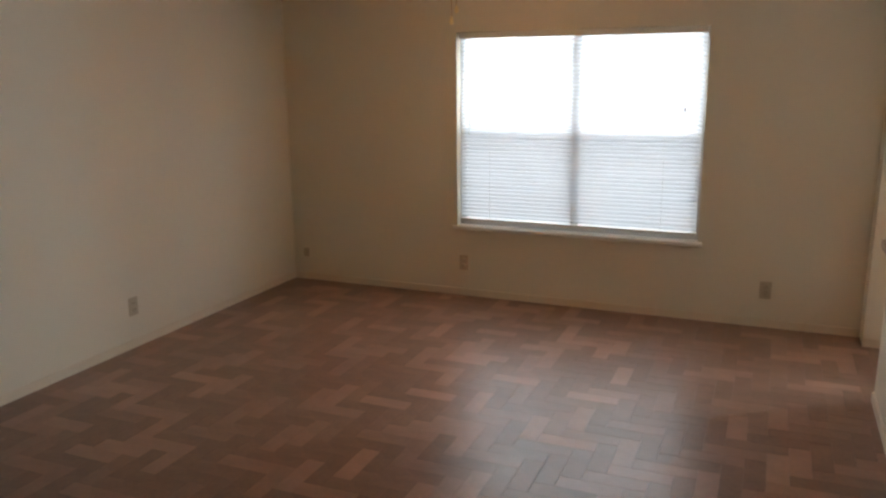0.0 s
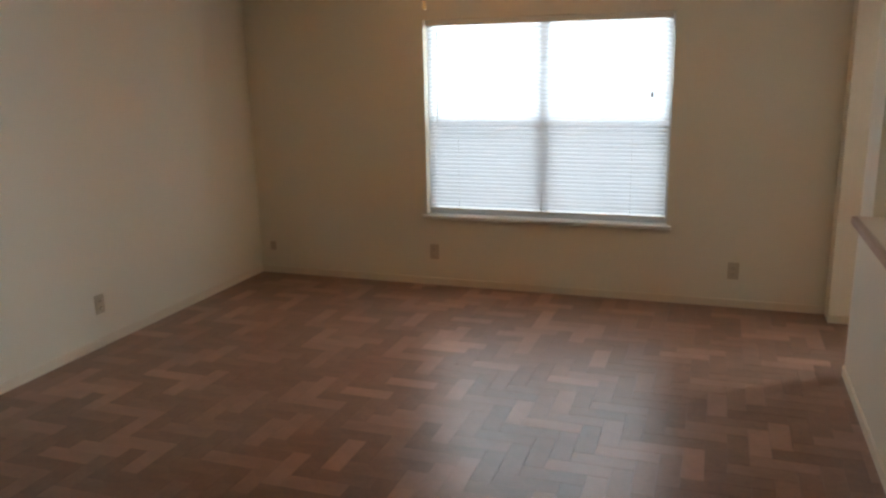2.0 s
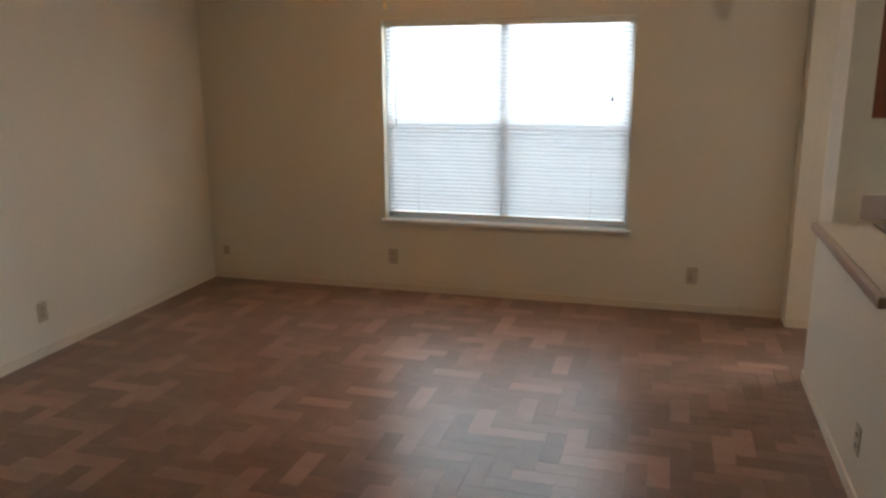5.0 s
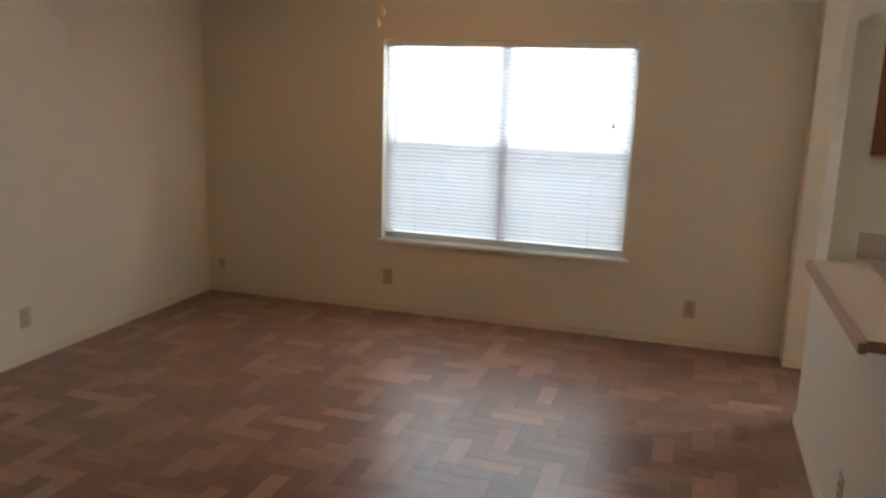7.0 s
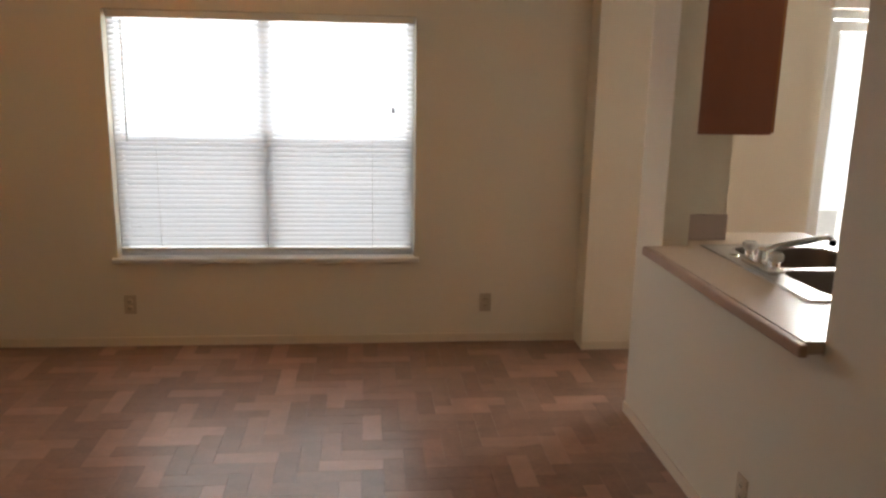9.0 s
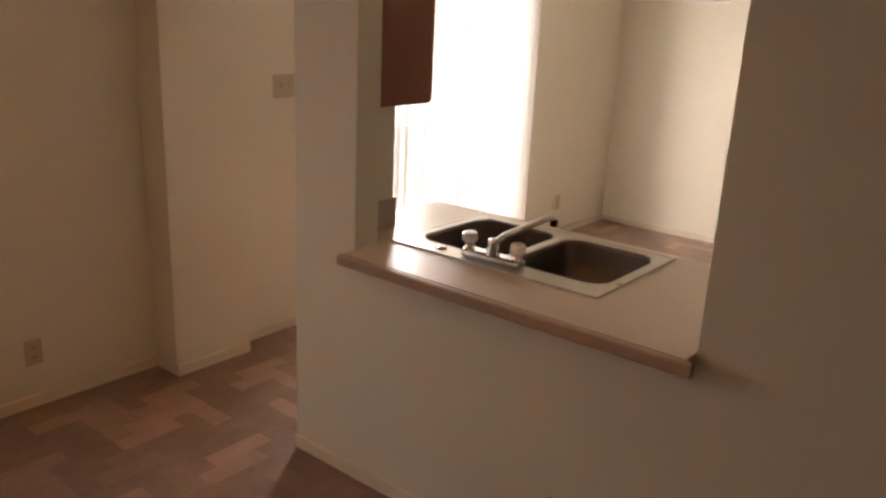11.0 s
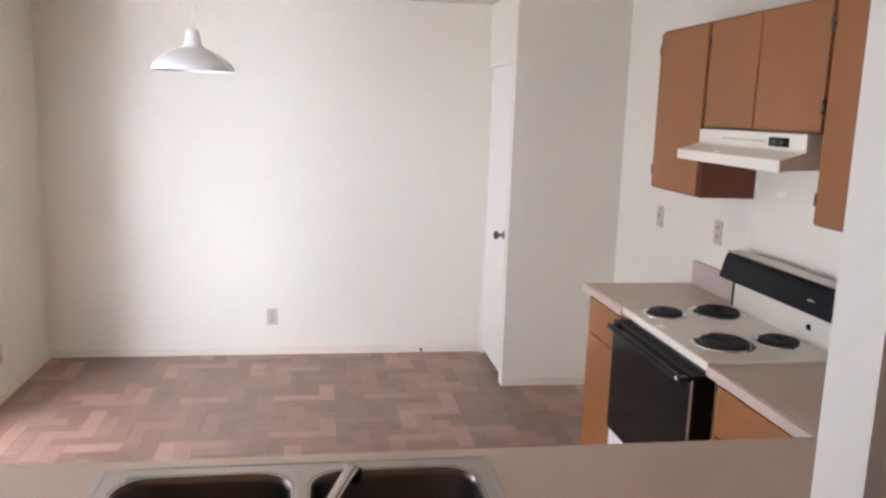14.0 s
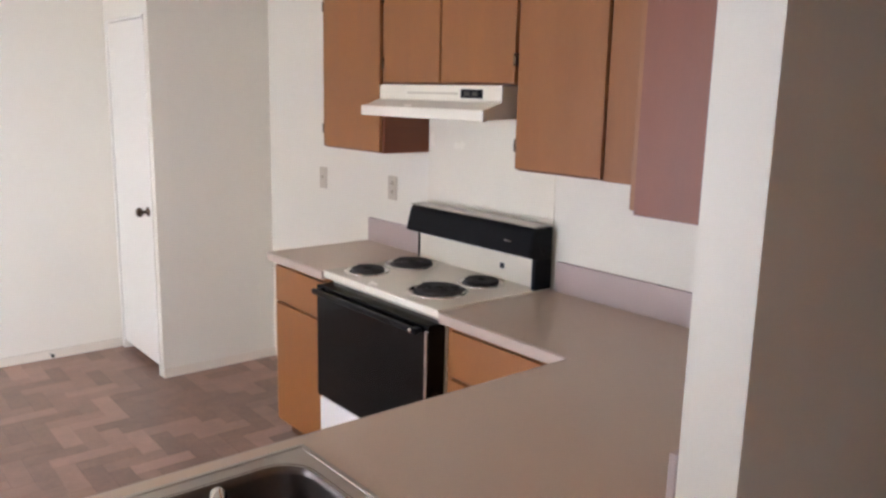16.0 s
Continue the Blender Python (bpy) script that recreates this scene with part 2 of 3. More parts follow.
# ---------------------------------------------------------------- walls, ceiling, ground
# unseen ground, made up pale to whiten the glass and bounce light in
structure("ground", box(-400, 400, -400, 400, -0.30, -0.12), M_PALE_GROUND, (0, 0, -0.3), "unseen sunlit ground outside the house, made pale to look bright", "ground")
structure("backdrop", box(-14, 26, 12.0, 12.1, -0.12, 9), M_SKY, (6, 12, -0.12), "plain bright hazy daylight beyond the windows", "backdrop")
slab = structure("floor", box(WEST - 0.12, EAST + 0.12, SOUTH - 0.12, NORTH + 0.15, -0.12, -0.004), M_JOINT, (3, 3, -0.12),
                 "reddish-brown parquet-pattern floor running through both rooms", "floor")
structure("ceiling", box(WEST - 0.12, EAST + 0.12, SOUTH - 0.12, NORTH + 0.15, HIGH, HIGH + 0.12), M_CEIL, (3, 3, HIGH),
          "cream textured flat ceiling", "ceiling")
structure("wall_west", box(WEST - 0.12, WEST, SOUTH, NORTH + 0.15, 0, HIGH), M_WALL, (WEST, 3, 0), "plain cream painted living room side wall", "wall")
structure("wall_south_living", box(WEST - 0.12, PART_L, SOUTH - 0.12, SOUTH, 0, HIGH), M_WALL, (1, SOUTH, 0), "plain cream painted wall of the living room", "wall")
w = slab_with_gaps((WEST, WIN[0], WIN[1], 3.125), (0, WIN[2], WIN[3], HIGH), lambda u, v: not (WIN[0] < u < WIN[1] and WIN[2] < v < WIN[3]), NORTH, NORTH + 0.15, "y")
structure("wall_north_living", w, M_WALL, (1, NORTH, 0), "cream painted wall around the living room window", "wall")
structure("pilaster", box(3.125, 3.55, 6.279, NORTH + 0.15, 0, HIGH, 0.004), M_WALL, (3.3, 6.4, 0),
          "cream painted wall return standing proud beside the kitchen", "wall")
w = slab_with_gaps((3.55, SLIDE[0], SLIDE[1], EAST), (0, SLIDE[3], HIGH), lambda u, v: not (SLIDE[0] < u < SLIDE[1] and v < SLIDE[3]), KNORTH, KNORTH + 0.15, "y")
structure("wall_north_dining", w, M_WALL, (5, KNORTH, 0), "cream painted wall around the sliding glass door", "wall")
structure("wall_east", box(EAST, EAST + 0.12, KSOUTH - 0.12, KNORTH + 0.15, 0, HIGH), M_WALL, (EAST, 5, 0), "plain pale dining area wall", "wall")
structure("wall_south_kitchen", box(PART_K, EAST, KSOUTH - 0.12, KSOUTH, 0, HIGH), M_WALL, (5, KSOUTH, 0), "pale painted kitchen wall behind the stove", "wall")
structure("wall_closet_west", box(CLOSET_W, CLOSET_W + 0.09, KSOUTH, CLOSET_N - 0.09, 0, HIGH), M_WALL, (CLOSET_W, 3, 0), "pale painted closet side wall", "wall")
w = slab_with_gaps((CLOSET_W, CLOSET_W + 0.05, EAST - 0.03, EAST), (0, 2.04, HIGH), lambda u, v: not (CLOSET_W + 0.05 < u < EAST - 0.03 and v < 2.04), CLOSET_N - 0.09, CLOSET_N, "y")
structure("wall_closet_north", w, M_WALL, (7.2, CLOSET_N, 0), "pale painted wall around the closet door", "wall")
w = slab_with_gaps((SOUTH - 0.12, OPEN_S, OPEN_N, PART_END), (0, TOP - 0.042, OPEN_TOP, HIGH), lambda u, v: not (OPEN_S < u < OPEN_N and TOP - 0.042 < v < OPEN_TOP), PART_L, PART_K, "x")
structure("wall_partition", w, M_WALL, (3.04, 3, 0), "cream painted wall with a kitchen pass-through opening", "wall")

structure("wall_return", box(PART_K, 3.45, 5.205, 5.352, TOP + 0.001, 1.391, 0.003), M_WALL, (3.33, 5.28, TOP),
          "short cream wall return at the end of the counter", "wall")


def baseboard(name, x0, x1, y0, y1):
    bm = box(x0, x1, y0, y1, 0, 0.055, 0.003)
    structure(name, bm, M_TRIM, ((x0 + x1) / 2, (y0 + y1) / 2, 0), "low cream painted baseboard along the wall", "baseboard")


T = 0.011
baseboard("baseboard_west", WEST, WEST + T, SOUTH, NORTH)
baseboard("baseboard_north_living", WEST + T, 3.123, NORTH - T, NORTH)
baseboard("baseboard_pilaster", 3.125, 3.55, 6.279 - T, 6.279)
baseboard("baseboard_north_a", 3.555, SLIDE[0] - 0.03, KNORTH - T, KNORTH)
baseboard("baseboard_north_b", SLIDE[1] + 0.03, EAST - T, KNORTH - T, KNORTH)
baseboard("baseboard_east", EAST - T, EAST, CLOSET_N + 0.01, KNORTH)
baseboard("baseboard_closet", CLOSET_W - T, CLOSET_W, KSOUTH, CLOSET_N)
baseboard("baseboard_partition", PART_L - T, PART_L, SOUTH, PART_END)

# ---------------------------------------------------------------- living room window with its blind
x0, x1, z0, z1 = WIN
window = thing("window_1", ((x0 + x1) / 2, NORTH, z0), "white vinyl window with upper and lower sashes", "window", kind="structure")
fy0, fy1 = NORTH + 0.075, NORTH + 0.135
for a, b, c, d in ((x0, x0 + 0.045, z0, z1), (x1 - 0.045, x1, z0, z1), (x0 + 0.045, x1 - 0.045, z0, z0 + 0.05), (x0 + 0.045, x1 - 0.045, z1 - 0.045, z1)):
    part("window_frame", box(a, b, fy0, fy1, c, d, 0.004), M_VINYL, window)
mid, rail = (x0 + x1) / 2, 1.215
part("mullion", box(mid - 0.032, mid + 0.032, fy0, fy1, z0 + 0.05, z1 - 0.045, 0.004), M_VINYL, window)
for a, b in ((x0 + 0.045, mid - 0.032), (mid + 0.032, x1 - 0.045)):
    part("meeting_rail", box(a, b, fy0 + 0.005, fy1 - 0.01, rail - 0.022, rail + 0.022, 0.003), M_VINYL, window)
    for c, d in ((z0 + 0.05, rail - 0.022), (rail + 0.022, z1 - 0.045)):
        pane = part("pane", box(a, b, fy0 + 0.03, fy0 + 0.034, c, d), M_GLASS, window)
        pane.visible_shadow = False
    part("insect_screen", box(a, b, fy1 - 0.006, fy1 - 0.004, z0 + 0.05, rail - 0.022), M_SCREEN, window, "grey woven insect screen")
part("window_sill", box(x0 - 0.03, x1 + 0.03, NORTH - 0.03, NORTH + 0.074, z0 - 0.025, z0 + 0.002, 0.005), M_WHITE, window, "white painted window sill")

blind = thing("window_blind", (mid, NORTH + 0.04, z0), "lowered white horizontal slat blind with open slats", "blind")
by = NORTH + 0.038
part("headrail", box(x0 + 0.012, x1 - 0.012, by - 0.022, by + 0.022, z1 - 0.045, z1 - 0.003, 0.004), M_WHITE, blind)
part("bottom_rail", box(x0 + 0.015, x1 - 0.015, by - 0.02, by + 0.02, z0 + 0.035, z0 + 0.058, 0.005), M_WHITE, blind)
PITCH = 0.028
count = int((z1 - 0.06 - (z0 + 0.075)) / PITCH)


def slat_mesh():
    bm = bmesh.new()
    rows = []
    for k in range(5):
        u = k / 4 - 0.5
        yy, zz = u * 0.031, 0.004 * (0.25 - u * u) * 4
        tilt = radians(47)
        yy, zz = yy * math.cos(tilt) - zz * math.sin(tilt), yy * math.sin(tilt) + zz * math.cos(tilt)
        rows.append([bm.verts.new((sx, yy, zz)) for sx in (-(x1 - x0) / 2 + 0.018, (x1 - x0) / 2 - 0.018)])
    for a, b in zip(rows, rows[1:]):
        bm.faces.new((a[0], a[1], b[1], b[0])).smooth = True
    return mesh_of("slat", bm, M_BLIND, (0, 0, 0))


slat = slat_mesh()
for k in range(count + 1):
    ob = new("slat", slat)
    ob.parent = blind
    ob.location = (0, by - (NORTH + 0.04), 0.08 + k * PITCH)
    ob.rotation_euler = (radians(random.uniform(-0.5, 0.5)), radians(random.uniform(-0.12, 0.12)), 0)
for lx in (x0 + 0.25, mid, x1 - 0.25):
    part("ladder_cord", tube([(lx, by - 0.024, z0 + 0.05), (lx, by - 0.024, z1 - 0.04)], 0.0012, 6), M_CORD, blind)
part("tilt_wand", tube([(x0 + 0.10, by - 0.034, z1 - 0.05), (x0 + 0.095, by - 0.036, 1.22)], 0.004, 6), M_CORD, blind, "clear plastic tilt wand")
cord = part("pull_cord", tube([(x1 - 0.13, by - 0.032, z1 - 0.05), (x1 - 0.13, by - 0.033, 1.43)], 0.0016, 6), M_CORD, blind)
part("tassel", lathe([(0, 0), (0.010, 0.004), (0.007, 0.022), (0.003, 0.034), (0, 0.035)], (x1 - 0.13, by - 0.033, 1.40), 12), M_SLOT, cord, "dark cord tassel")

# ---------------------------------------------------------------- sliding glass door with vertical blind
x0, x1, z0, z1 = SLIDE
slider = thing("door_1", ((x0 + x1) / 2, KNORTH, 0), "white framed sliding glass patio door, closed", "sliding door", kind="structure")
y0, y1 = KNORTH + 0.05, KNORTH + 0.14
for a, b, c, d in ((x0, x0 + 0.05, 0, z1), (x1 - 0.05, x1, 0, z1), (x0 + 0.05, x1 - 0.05, z1 - 0.05, z1), (x0 + 0.05, x1 - 0.05, 0, 0.04)):
    part("door_frame", box(a, b, y0, y1, c, d, 0.004), M_VINYL, slider)
mid = (x0 + x1) / 2
for n, (a, b, yy) in enumerate(((x0 + 0.05, mid + 0.03, y0 + 0.01), (mid - 0.03, x1 - 0.05, y0 + 0.05))):
    leaf = box(a, a + 0.06, yy, yy + 0.03, 0.045, z1 - 0.055, 0.003)
    box(b - 0.06, b, yy, yy + 0.03, 0.045, z1 - 0.055, 0.003, into=leaf)
    box(a + 0.06, b - 0.06, yy, yy + 0.03, 0.045, 0.12, 0.003, into=leaf)
    box(a + 0.06, b - 0.06, yy, yy + 0.03, z1 - 0.12, z1 - 0.055, 0.003, into=leaf)
    leaf = part("door_leaf", leaf, M_VINYL, slider)
    pane = part("pane", box(a + 0.06, b - 0.06, yy + 0.013, yy + 0.018, 0.12, z1 - 0.12), M_GLASS, leaf)
    pane.visible_shadow = False
vblind = thing("vertical_blind", (mid, KNORTH - 0.06, 0.02), "white vertical vane blind over the sliding door", "blind")
part("headrail", box(x0 - 0.04, x1 + 0.06, KNORTH - 0.085, KNORTH - 0.03, z1 + 0.0, z1 + 0.05, 0.004), M_WHITE, vblind)
bm = bmesh.new()
cols = []
for k in range(5):
    u = k / 4 - 0.5
    cols.append([bm.verts.new((u * 0.089, 0.008 * (1 - 4 * u * u), zz)) for zz in (0.03, z1 + 0.0)])
for a, b in zip(cols, cols[1:]):
    bm.faces.new((a[0], b[0], b[1], a[1])).smooth = True
vane = mesh_of("vane", bm, M_VANE, (0, 0, 0))
vx = x0 + 0.36
while vx < x1:
    ob = new("vane", vane)
    ob.parent = vblind
    ob.location = (vx - mid, 0, 0)
    ob.rotation_euler = (0, 0, radians(-25 + random.uniform(-5, 5)))
    vx += 0.076


# ---------------------------------------------------------------- wall plates, closet door, lamps
def plate(at, face, name="wall_outlet", label="ivory duplex power outlet on the wall", category="outlet", wide=0.072, high=0.116, switch=False):
    """A plate in the plane y = 0 facing -y, then turned to its wall."""
    th = thing(name, (0, 0, 0), label, category, "wall plates")
    part("cover_plate", box(-wide / 2, wide / 2, -0.006, 0, -high / 2, high / 2, 0.0025), M_OUTLET, th)
    if switch:
        for n in range(max(1, round(wide / 0.06))):
            sx = (n - (max(1, round(wide / 0.06)) - 1) / 2) * 0.046
            part("toggle", box(sx - 0.005, sx + 0.005, -0.018, -0.006, -0.004, 0.012, 0.002), M_OUTLET, th)
    else:
        for zz in (-0.021, 0.021):
            socket = part("socket", lathe([(0, 0.0), (0.016, 0.0), (0.016, 0.002), (0, 0.002)], (0, -0.006, zz), 16, "-Y"), M_OUTLET, th)
            for sx in (-0.006, 0.006):
                part("slot", box(sx - 0.0012, sx + 0.0012, -0.0095, -0.008, zz - 0.004, zz + 0.005), M_SLOT, socket)
    turn = {"S": 0, "E": 90, "N": 180, "W": -90}[face]
    th.matrix_world = pose(*at, 0, 0, turn)
    return th


plate((0.428, NORTH, 0.258), "S")
plate((2.552, NORTH, 0.252), "S")
plate((-0.97, NORTH, 0.225), "S", "phone_jack", "small ivory phone jack in the corner", "wall jack", 0.05, 0.07, True)
plate((WEST, 4.644, 0.265), "E")
plate((PART_L, 4.169, 0.248), "W")
plate((EAST, 4.918, 0.273), "W")
plate((6.75, KNORTH, 0.283), "S")
plate((3.89, KNORTH, 1.338), "S", "light_switch", "ivory light switch plate beside the patio door", "light switch", 0.15, 0.118, True)
plate((6.22, KSOUTH, 1.19), "N", "light_switch", "ivory light switch on the kitchen wall", "light switch", switch=True)
plate((5.575, KSOUTH, 1.2), "N")

closet = thing("door_2", (7.2, CLOSET_N, 0), "pale flat closet door, closed, dark gap beneath", "door", kind="structure")
dx0, dx1 = CLOSET_W + 0.052, EAST - 0.032
leaf = part("door_leaf", box(dx0 + 0.012, dx1 - 0.012, CLOSET_N - 0.045, CLOSET_N - 0.008, 0.05, 2.02, 0.003), M_DOOR, closet)
part("door_knob", lathe([(0.026, 0), (0.026, 0.006), (0.010, 0.010), (0.010, 0.030), (0.024, 0.040), (0.028, 0.052), (0.022, 0.064), (0, 0.068)],
                        (6.985, CLOSET_N - 0.008, 0.955), 20, "Y"), M_KNOB_METAL, leaf, "dark brass round knob")
for a, b, c, d in ((dx0 - 0.002, dx0 + 0.01, 0, 2.03), (dx1 - 0.01, dx1 + 0.002, 0, 2.03), (dx0 + 0.01, dx1 - 0.01, 2.022, 2.038)):
    part("door_jamb", box(a, b, CLOSET_N - 0.085, CLOSET_N + 0.006, c, d, 0.002), M_DOOR, closet)

stop = thing("door_stop", (EAST - T, 3.875, 0.035), "small spring door stop with dark tip on the baseboard", "door stop")
part("spring", tube([(EAST - T, 3.875, 0.035), (EAST - T - 0.05, 3.875, 0.037)], 0.006, 10), M_CHROME, stop)
part("tip", tube([(EAST - T - 0.05, 3.875, 0.037), (EAST - T - 0.068, 3.875, 0.038)], 0.010, 12), M_SLOT, stop, "dark rubber tip")

pendant = thing("pendant_lamp", (6.247, 5.212, HIGH), "white enamel dome pendant lamp hanging from the ceiling", "lamp")
lc = (6.247, 5.212, 0)
part("shade", lathe([(0.194, 1.877), (0.197, 1.887), (0.192, 1.904), (0.172, 1.930), (0.135, 1.954), (0.09, 1.974), (0.055, 1.990), (0.045, 2.002),
                     (0.042, 2.004), (0.080, 1.970), (0.129, 1.949), (0.166, 1.924), (0.187, 1.900), (0.191, 1.882), (0.194, 1.877)], lc, 48), M_WHITE, pendant)
part("socket_cup", lathe([(0.045, 1.997), (0.040, 2.012), (0.034, 2.052), (0.031, 2.072), (0.012, 2.080), (0, 2.080)], lc, 24), M_WHITE, pendant)
part("bulb", lathe([(0, 1.894), (0.022, 1.900), (0.03, 1.920), (0.026, 1.942), (0.014, 1.962), (0.013, 1.997), (0, 1.997)], lc, 20), M_WHITE, pendant)
part("cord", tube([(6.247, 5.212, 2.077), (6.247, 5.212, HIGH - 0.02)], 0.004, 8), M_CORD, pendant)
part("canopy", lathe([(0, 2.40), (0.03, 2.402), (0.06, 2.425), (0.062, HIGH), (0, HIGH)], lc, 24), M_WHITE, pendant)

# ---------------------------------------------------------------- counters
def countertop():
    th = thing("countertop", (3.45, 4.0, TOP - 0.04), "beige laminate countertop through the pass-through opening", "countertop")
    z0, z1 = TOP - 0.038, TOP
    hole = (3.302, 3.848, 4.222, 5.042)
    through_s, through_n = OPEN_S + 0.004, OPEN_N - 0.004
    bm = slab_with_gaps((3.045, PART_K + 0.003, hole[0], hole[1], 3.915, 4.509), (KSOUTH + 0.003, 3.30, through_s, hole[2], hole[3], through_n, 5.355),
                        lambda u, v: not (hole[0] < u < hole[1] and hole[2] < v < hole[3]) and (u > PART_K or through_s < v < through_n) and (u < 3.915 or v < 3.30), z0, z1, "z")
    part("worktop", bm, M_LAMINATE, th)
    part("nosing", box(3.018, 3.045, OPEN_S - 0.02, OPEN_N + 0.004, z0 - 0.002, z1 - 0.001, 0.006), M_EDGE_WOOD, th, "rounded brown front edge")
    part("front_edge", box(3.915, 3.925, 3.31, 5.355, z0, z1 - 0.001, 0.003), M_EDGE, th)
    part("front_edge", box(3.925, 4.509, 3.30, 3.31, z0, z1 - 0.001, 0.003), M_EDGE, th)
    part("end_edge", box(PART_K + 0.003, 3.915, 5.355, 5.365, z0, z1 - 0.001, 0.003), M_EDGE, th)
    for a, b, c, d in ((PART_K + 0.004, 3.45, 5.186, 5.203), (PART_K + 0.002, PART_K + 0.020, KSOUTH + 0.022, OPEN_S),
                       (PART_K + 0.002, 4.482, KSOUTH + 0.002, KSOUTH + 0.021)):
        part("backsplash", box(a, b, c, d, z1, z1 + 0.118, 0.003), M_SPLASH, th)
    side = thing("countertop", (5.43, 3.0, TOP - 0.04), "short beige laminate countertop beside the stove", "countertop")
    part("worktop", box(5.281, 5.766, KSOUTH + 0.003, 3.30, z0, z1), M_LAMINATE, side)
    part("front_edge", box(5.281, 5.776, 3.30, 3.31, z0, z1 - 0.001, 0.003), M_EDGE, side)
    part("end_edge", box(5.766, 5.776, KSOUTH + 0.003, 3.30, z0, z1 - 0.001, 0.003), M_EDGE, side)
    part("backsplash", box(5.303, 5.76, KSOUTH + 0.002, KSOUTH + 0.021, z1, z1 + 0.118, 0.003), M_SPLASH, side)


countertop()


def sink():
    th = thing("kitchen_sink", (3.57, 4.632, TOP), "stainless steel double bowl drop-in kitchen sink", "sink")
    x0, x1, y0, y1 = 3.282, 3.868, 4.202, 5.062
    bowls = ((3.385, 3.823, 4.242, 4.612), (3.385, 3.823, 4.652, 5.022))
    zt = TOP + 0.005
    # rim: a thin plate with two rounded holes
    bm = bmesh.new()
    mid = (y0 + y1) / 2
    for (a, b, c, d), (ya, yb) in zip(bowls, ((y0, mid), (mid, y1))):
        inner = rounded(a, b, c, d, 0.075)
        cx, cy = (a + b) / 2, (c + d) / 2
        outer = []
        for px, py in inner:
            dx, dy = px - cx, py - cy
            sx = ((x1 if dx > 0 else x0) - cx) / dx if abs(dx) > 1e-6 else 1e9
            sy = ((yb if dy > 0 else ya) - cy) / dy if abs(dy) > 1e-6 else 1e9
            s = min(sx, sy)
            outer.append((cx + dx * s, cy + dy * s))
        vi = [bm.verts.new((px, py, zt - 0.002)) for px, py in inner]
        vo = [bm.verts.new((px, py, zt)) for px, py in outer]
        n = len(vi)
        for k in range(n):
            bm.faces.new((vi[k], vi[(k + 1) % n], vo[(k + 1) % n], vo[k]))
        for cxn, cyn in ((x0, ya), (x1, ya), (x0, yb), (x1, yb)):
            best = sorted(range(n), key=lambda k: (outer[k][0] - cxn) ** 2 + (outer[k][1] - cyn) ** 2)
            k = next(k for k in best if (abs(outer[k][0] - cxn) < 1e-6) != (abs(outer[(k + 1) % n][0] - cxn) < 1e-6) or (abs(outer[k][0] - cxn) < 1e-6) != (abs(outer[k - 1][0] - cxn) < 1e-6))
            j = (k + 1) % n if (abs(outer[k][0] - cxn) < 1e-6) != (abs(outer[(k + 1) % n][0] - cxn) < 1e-6) else k - 1
            bm.faces.new((vo[k], vo[j], bm.verts.new((cxn, cyn, zt))))
    part("rim_deck", bm, M_STEEL, th)
    rim = box(x0 - 0.004, x0 + 0.008, y0 - 0.004, y1 + 0.004, TOP, zt + 0.002, 0.002)
    box(x1 - 0.008, x1 + 0.004, y0 - 0.004, y1 + 0.004, TOP, zt + 0.002, 0.002, into=rim)
    box(x0 + 0.008, x1 - 0.008, y0 - 0.004, y0 + 0.008, TOP, zt + 0.002, 0.002, into=rim)
    box(x0 + 0.008, x1 - 0.008, y1 - 0.008, y1 + 0.004, TOP, zt + 0.002, 0.002, into=rim)
    part("rim_bead", rim, M_STEEL, th)
    for a, b, c, d in bowls:
        bm = bmesh.new()
        rings = []
        for inset, z in ((-0.006, zt - 0.001), (0, zt - 0.004), (0.004, zt - 0.02), (0.012, zt - 0.13), (0.03, zt - 0.155), (0.06, zt - 0.162)):
            r = max(0.075 - inset * 0.3, 0.03)
            rings.append([bm.verts.new((px, py, z)) for px, py in rounded(a + inset, b - inset, c + inset, d - inset, r)])
        n = len(rings[0])
        for ra, rb in zip(rings, rings[1:]):
            for k in range(n):
                bm.faces.new((ra[k], ra[(k + 1) % n], rb[(k + 1) % n], rb[k])).smooth = True
        bm.faces.new(rings[-1])
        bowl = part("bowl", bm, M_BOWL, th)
        part("drain", lathe([(0, 0.002), (0.03, 0.002), (0.034, 0.005), (0.045, 0.004), (0.047, 0)], ((a + b) / 2, (c + d) / 2, zt - 0.161), 24), M_CHROME, bowl)
    part("hole_cover", lathe([(0.022, 0), (0.021, 0.004), (0.012, 0.007), (0, 0.008)], (3.333, 4.857, zt), 20), M_CHROME, th, "round chrome hole cover")

    tap = thing("kitchen_faucet", (3.333, 4.632, zt), "chrome two-handle faucet with clear acrylic knobs", "faucet")
    part("base_plate", box(3.303, 3.363, 4.512, 4.752, zt, zt + 0.032, 0.014, segments=4), M_CHROME, tap)
    part("spout_base", lathe([(0.026, 0), (0.024, 0.02), (0.020, 0.045), (0.018, 0.055), (0, 0.058)], (3.333, 4.632, zt + 0.028), 20), M_CHROME, tap)
    spout = part("spout", tube([(3.333, 4.632, zt + 0.05), (3.340, 4.627, zt + 0.072), (3.378, 4.609, zt + 0.095), (3.438, 4.579, zt + 0.115), (3.508, 4.544, zt + 0.138),
                                (3.530, 4.533, zt + 0.142), (3.542, 4.527, zt + 0.132)], 0.0115, 12), M_CHROME, tap)
